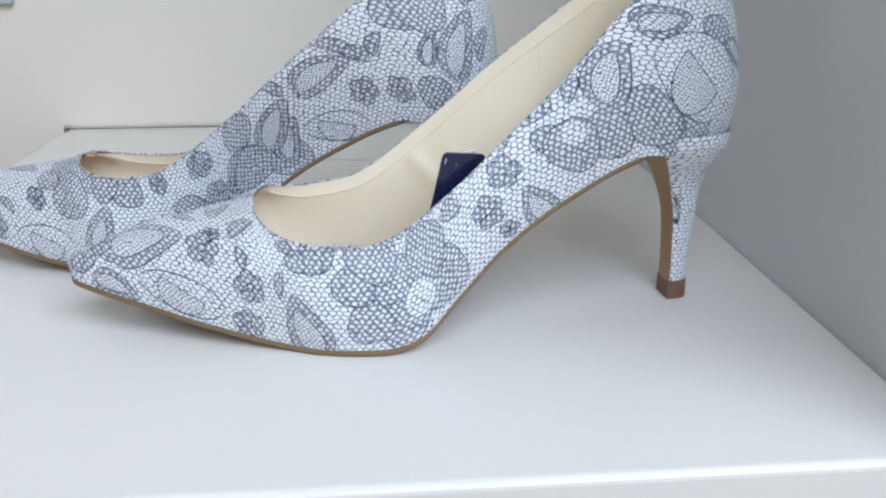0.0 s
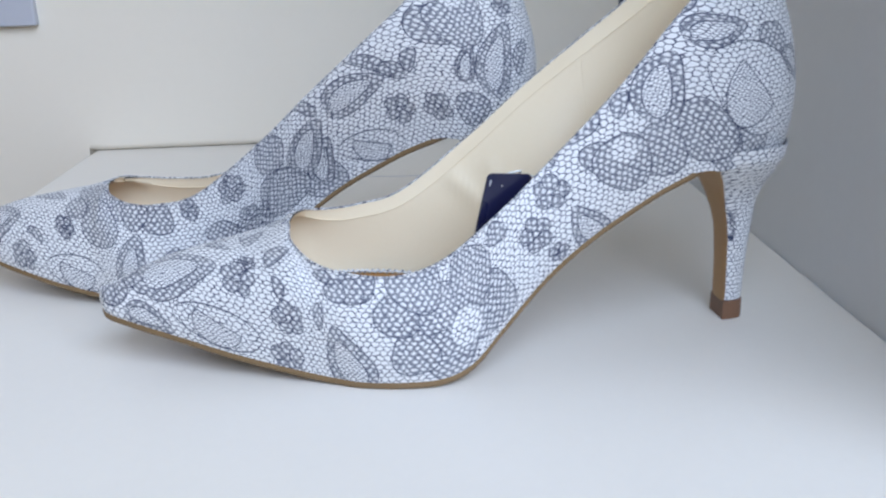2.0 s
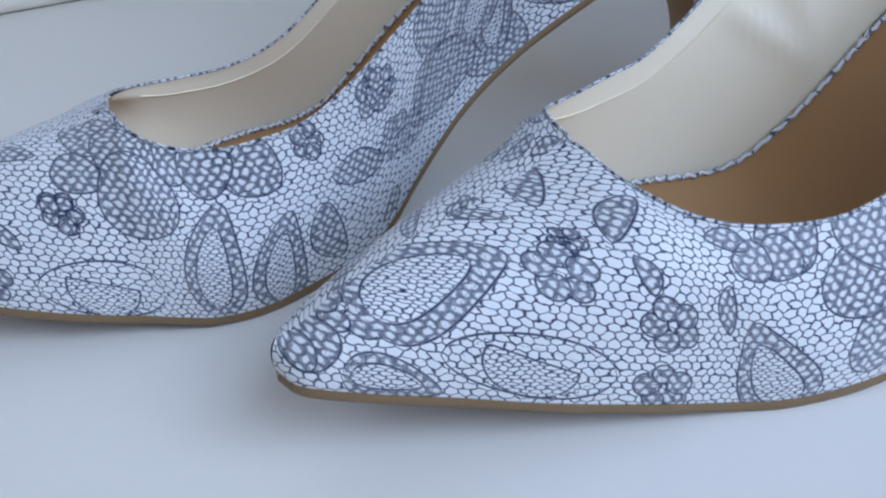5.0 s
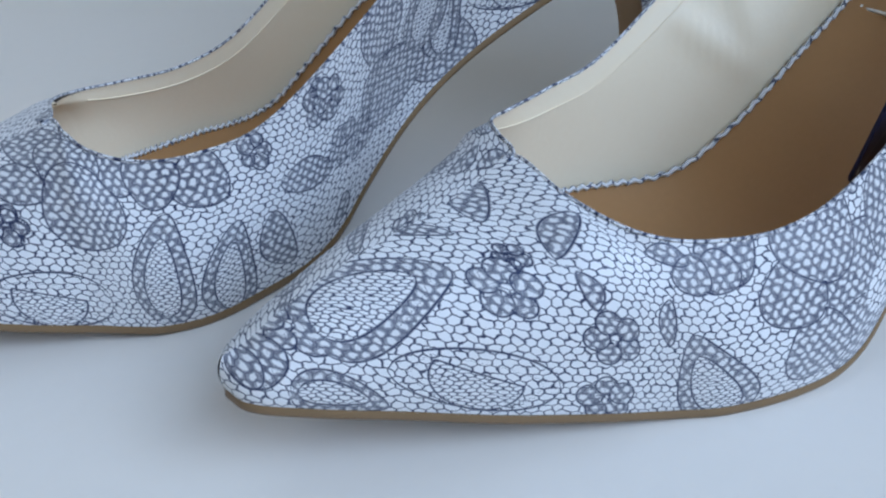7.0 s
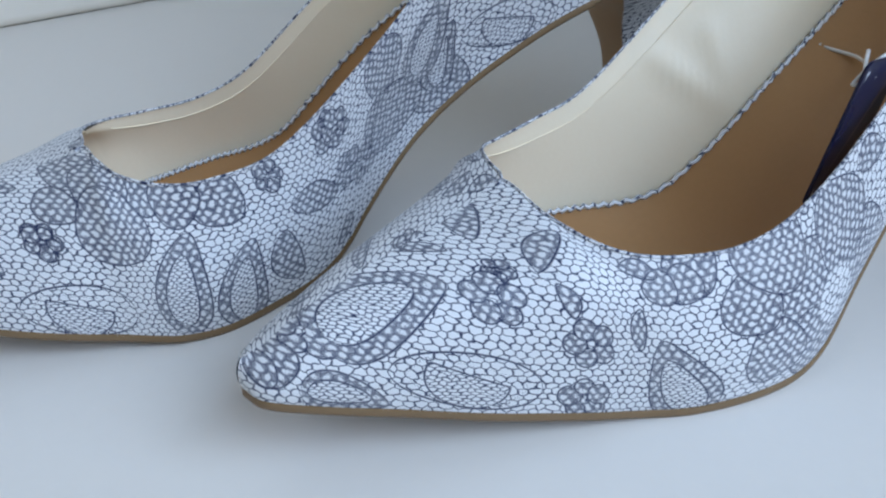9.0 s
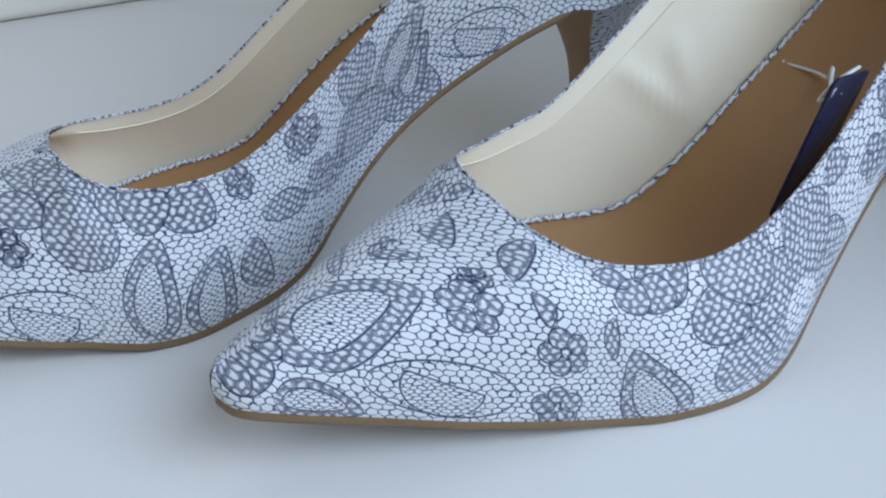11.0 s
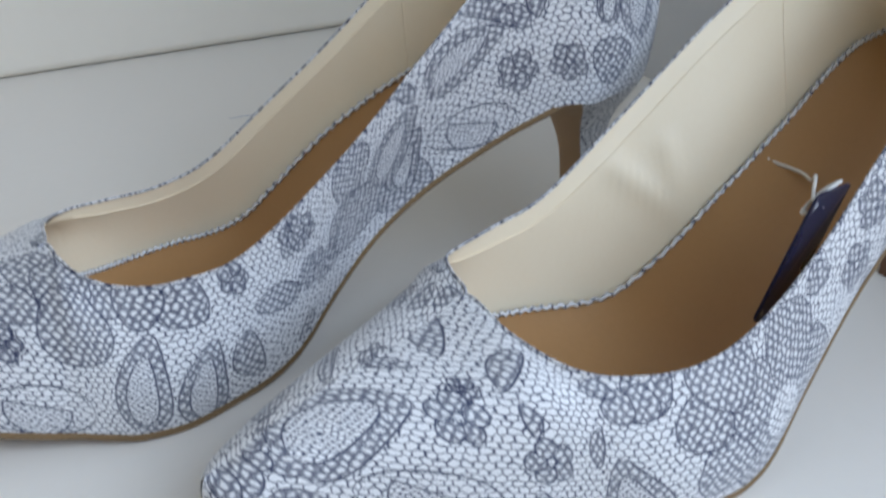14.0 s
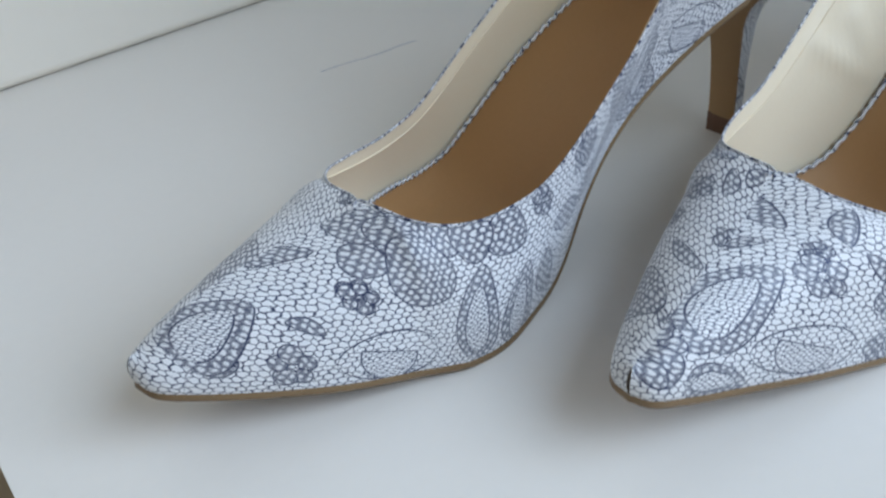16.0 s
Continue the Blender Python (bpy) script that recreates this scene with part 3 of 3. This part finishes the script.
    heel = link_mesh("heel", verts, grid_faces(len(table), cols), LACE, shoe, "slim lace-print heel")
    uv = np.array(uv)
    laid = scatter(rng, 9, 0, 45, 8, 60, [])
    set_cloth(heel.data, uv, motif_fields(uv[:, 0], uv[:, 1], laid))
    verts = []
    for z, xf, xb, hw in table:
        for f in np.linspace(-1, 1, 7):
            verts.append((xf + 0.0004 - 0.0005 * abs(f) ** 4, f * (hw + 0.0003), z))
    link_mesh("heel_breast", verts, grid_faces(len(table), 7), BREAST, heel, "smooth tan heel breast")
    ring = [((0.0024 - 0.0083 * abs(math.cos(w)) ** 0.6), 0.0053 * math.copysign(abs(math.sin(w)) ** 0.8, math.sin(w))) for w in np.linspace(-math.pi / 2, math.pi / 2, 17)]
    part("top_piece", prism_bm(ring, 0.0, 0.0068, 0.0003), TOP_PIECE, heel, "brown rubber top piece")
    return shoe


# printed motifs: kind, mm from the toe, mm above the sole edge, half length in mm, turn in degrees, width to length
NEAR_OUTER_A = [
    ("paisley", 29.3, 22.6, 15, 31, 0.52), ("drop", 42.2, 8.1, 14.3, -5, 0.45), ("paisley", 19.6, 3.5, 7.9, -9, 0.55),
    ("cloud", 5.3, 7.5, 3.7, 0, 1), ("oval", 42.7, 38.2, 4.6, -6, 0.35), ("oval", 54.5, 46.9, 7.1, 67, 0.42),
    ("stem", 53.4, 36.4, 4, -69, 0.3), ("flower", 50.2, 25.8, 6, 0, 1), ("flower", 53.3, 32, 3, 0, 1),
    ("oval", 62.9, 37, 6.2, 51, 0.4), ("stem", 60.7, 30.3, 2.4, -34, 0.3), ("oval", 63.2, 26.1, 3.5, -77, 0.5),
    ("flower", 66.1, 17.2, 5.7, 0, 1), ("flower", 64.9, 4.1, 5.6, 0, 1), ("paisley", 88.2, 7.5, 11.3, 120, 0.62),
    ("oval", 82.2, 33.1, 4, -19, 0.5)]
NEAR_OUTER_B = [
    ("cloud", 85.7, 29, 4, 0, 1), ("cloud", 90.9, 29, 4.4, 0, 1), ("cloud", 111.8, 31.4, 10.1, 0, 1),
    ("cloud", 104.6, 21.8, 7.4, 0, 1), ("cloud", 109.4, 10, 7.8, 0, 1), ("cloud", 119.9, 8.3, 8.9, 0, 1),
    ("cloud", 133.6, 25.7, 10.5, 0, 1), ("cloud", 136.7, 12.1, 10.5, 0, 1), ("cloud", 118.8, 20.8, 10.5, 0, 1),
    ("hole", 126.6, 13.9, 5.6, 0, 1), ("cloud", 93.4, 31.9, 6.1, 0, 1), ("flower", 160.8, 14.7, 6, 0, 1),
    ("oval", 150.3, 26.7, 5.3, -21, 0.6), ("cloud", 194.7, 14.8, 9.5, 0, 1), ("cloud", 205.9, 12, 9.2, 0, 1),
    ("cloud", 222.5, 12.5, 10.5, 0, 1)]
NEAR_OUTER_C = [
    ("cloud", 226.4, 7.6, 7.7, 0, 1), ("cloud", 189.1, 20.5, 5.2, 0, 1), ("hole", 196.8, 18.2, 4, 0, 1),
    ("paisley", 215.6, 28.9, 11, 51, 0.6), ("drop", 242.2, 24, 16.3, -46, 0.85), ("paisley", 235.2, 42.2, 8.8, 11, 0.5),
    ("cloud", 252.3, 36.6, 6.1, 0, 1), ("cloud", 237.8, 8, 7.7, 0, 1), ("stem", 152.9, 8.1, 5.1, -101, 0.3),
    ("oval", 203.5, 30, 4.3, 39, 0.5), ("flower", 15.3, 16.6, 6, 0, 1), ("cloud", 7, 9.9, 6, 0, 1),
    ("paisley", 175, 4.5, 8, 100, 0.7), ("flower", 172.5, 20.6, 5.6, 0, 1)]
NEAR_INNER = [
    ("oval", 17.8, 21.5, 2.8, 6, 0.6), ("oval", 62.1, 40.9, 4.3, 19, 0.45), ("cloud", 26.5, 14.5, 9.6, 0, 1),
    ("oval", 36.6, 29.3, 5.9, 138, 0.4)]
FAR_OUTER_A = [
    ("cloud", 71.6, 28.3, 9.8, 0, 1), ("cloud", 59.4, 32.6, 5.2, 0, 1), ("flower", 54.8, 23.5, 4.2, 0, 1),
    ("cloud", 70.2, 37.3, 7.7, 0, 1), ("cloud", 88.4, 33.9, 6, 0, 1), ("cloud", 98, 32.4, 6.5, 0, 1),
    ("cloud", 81.5, 36.7, 5.7, 0, 1), ("cloud", 63.6, 43.1, 6.6, 0, 1), ("drop", 58.7, 6.9, 12.6, 2, 0.55),
    ("paisley", 86.5, 14, 13.3, 81, 0.48), ("paisley", 100.6, 9.9, 12.1, 80, 0.48), ("oval", 112.4, 11.9, 8.3, 97, 0.5),
    ("flower", 111.3, 35.5, 4.6, 0, 1), ("flower", 100.6, 30, 3.6, 0, 1), ("oval", 123.4, 24, 7.8, -20, 0.55),
    ("flower", 140.5, 16.6, 6, 0, 1)]
FAR_OUTER_B = [
    ("flower", 136.2, 38, 5.7, 0, 1), ("cloud", 154.4, 15.8, 10.5, 0, 1), ("paisley", 172.1, 13.3, 10.3, 47, 0.45),
    ("stem", 131, 33.7, 6.3, -102, 0.3), ("paisley", 197.5, 28.8, 11.4, 1, 0.55), ("oval", 207.6, 34.4, 8.3, -53, 0.3),
    ("paisley", 172.3, 22.5, 11.5, 35, 0.55), ("drop", 190.4, 7.7, 12.5, -23, 0.5), ("flower", 207.3, 15.2, 5.9, 0, 1),
    ("oval", 219, 30.2, 4.7, 58, 0.45), ("stem", 214.9, 21.8, 5.1, -124, 0.3), ("flower", 220.8, 12, 5.6, 0, 1),
    ("paisley", 236, 27.1, 7.2, 66, 0.45), ("paisley", 247.7, 26.6, 14.1, 64, 0.45), ("cloud", 237.7, 42.3, 10.2, 0, 1),
    ("cloud", 229, 40.4, 7.2, 0, 1)]
FAR_OUTER_C = [
    ("cloud", 152.6, 18.7, 10.5, 0, 1), ("cloud", 167.8, 7.1, 9.4, 0, 1), ("cloud", 158.2, 33.8, 8.9, 0, 1),
    ("flower", 132.6, 38.8, 6, 0, 1), ("flower", 135.9, 22.8, 6, 0, 1), ("cloud", 233.6, 10.8, 6.7, 0, 1),
    ("oval", 257.6, 25.4, 7, 61, 0.4), ("hole", 238.5, 52.6, 5.5, 0, 1), ("oval", 212.4, 28.8, 4.8, -52, 0.6),
    ("paisley", 22.7, 17.5, 12.6, 39, 0.6), ("flower", 36.2, 7.3, 6, 0, 1), ("oval", 44.7, 37.7, 7.4, 7, 0.4),
    ("flower", 55, 23.9, 4.7, 0, 1), ("cloud", 20.6, 9.6, 4.5, 0, 1)]

near = pump("court_shoe", "white high-heeled pump with grey lace print, holding a navy swing tag", False, 3, NEAR_OUTER_A + NEAR_OUTER_B + NEAR_OUTER_C, NEAR_INNER)
near.matrix_world = pose(-0.0507, -0.2975, 0, 0, 0, 183.76)
far = pump("court_shoe", "white high-heeled pump with grey lace print, standing nearer the wall", True, 8, [], FAR_OUTER_A + FAR_OUTER_B + FAR_OUTER_C)
far.matrix_world = pose(-0.1247, -0.2362, 0, 0, 0, 177.12) @ Matrix.Scale(0.9891, 4)


# ---- swing tag inside the front shoe ----
def swing_tag():
    tag = tagged(new("swing_tag"), "navy card tag on a white string tucked inside the shoe", "tag")
    tag.matrix_world = near.matrix_world.copy()
    corner = np.array((0.0885, 0.0266, 0.0633))
    wide, tall = np.array((-1.0, -0.16, -0.12)), np.array((0.19, -0.14, -0.97))
    wide, tall = wide / np.linalg.norm(wide), tall / np.linalg.norm(tall)
    thick = np.cross(wide, tall) * 0.0003
    W, H, r = 0.014, 0.032, 0.0015
    flat = []
    for cx, cy, a0 in ((W - r, r, -90), (W - r, H - r, 0), (r, H - r, 90), (r, r, 180)):
        for k in range(5):
            a = radians(a0 + k * 22.5)
            flat.append((cx + r * math.cos(a), cy + r * math.sin(a)))
    n = len(flat)
    bend = lambda x, y: 0.0012 * math.sin(math.pi * y / H)
    verts = [corner + wide * x + tall * y + thick * s * 1.0 + np.cross(wide, tall) * bend(x, y) for s in (-1, 1) for x, y in flat]
    faces = [tuple(range(n))[::-1], tuple(range(n, 2 * n))] + [(i, (i + 1) % n, n + (i + 1) % n, n + i) for i in range(n)]
    link_mesh("card", verts, faces, NAVY, tag, "glossy navy card", smooth=False)
    edge = [corner + wide * 0.0012 + tall * y - thick * 1.6 + np.cross(wide, tall) * bend(0, y) for y in np.linspace(0.002, H - 0.002, 12)]
    tube("pale_border", edge, 0.00022, PALE_EDGE, tag, "pale printed border", sides=5)
    hole = corner + wide * 0.005 + tall * 0.004
    loop = spline([hole, hole + (-0.001, -0.003, 0.0005), (0.0720, 0.0140, 0.0580), (0.0600, 0.0050, 0.0500), (0.0545, -0.0020, 0.0478), (0.0550, -0.0110, 0.0475)], 30)
    tube("string", loop, 0.00042, STRING, tag, "thin white string", sides=6)
    loop = spline([hole, hole + (0.002, -0.003, -0.002), hole + (-0.004, -0.0035, 0.001), hole + (-0.006, -0.001, 0.004), hole + (-0.001, -0.0005, 0.003), hole], 30)
    tube("string", loop, 0.00038, STRING, tag, "thin white string", sides=6)
    bm = bmesh.new()
    bmesh.ops.create_icosphere(bm, subdivisions=2, radius=0.0008, matrix=Matrix.Translation((0.0550, -0.0115, 0.0475)))
    part("string_end", bm, STRING, tag, "moulded string end", smooth=True)
    return tag


swing_tag()
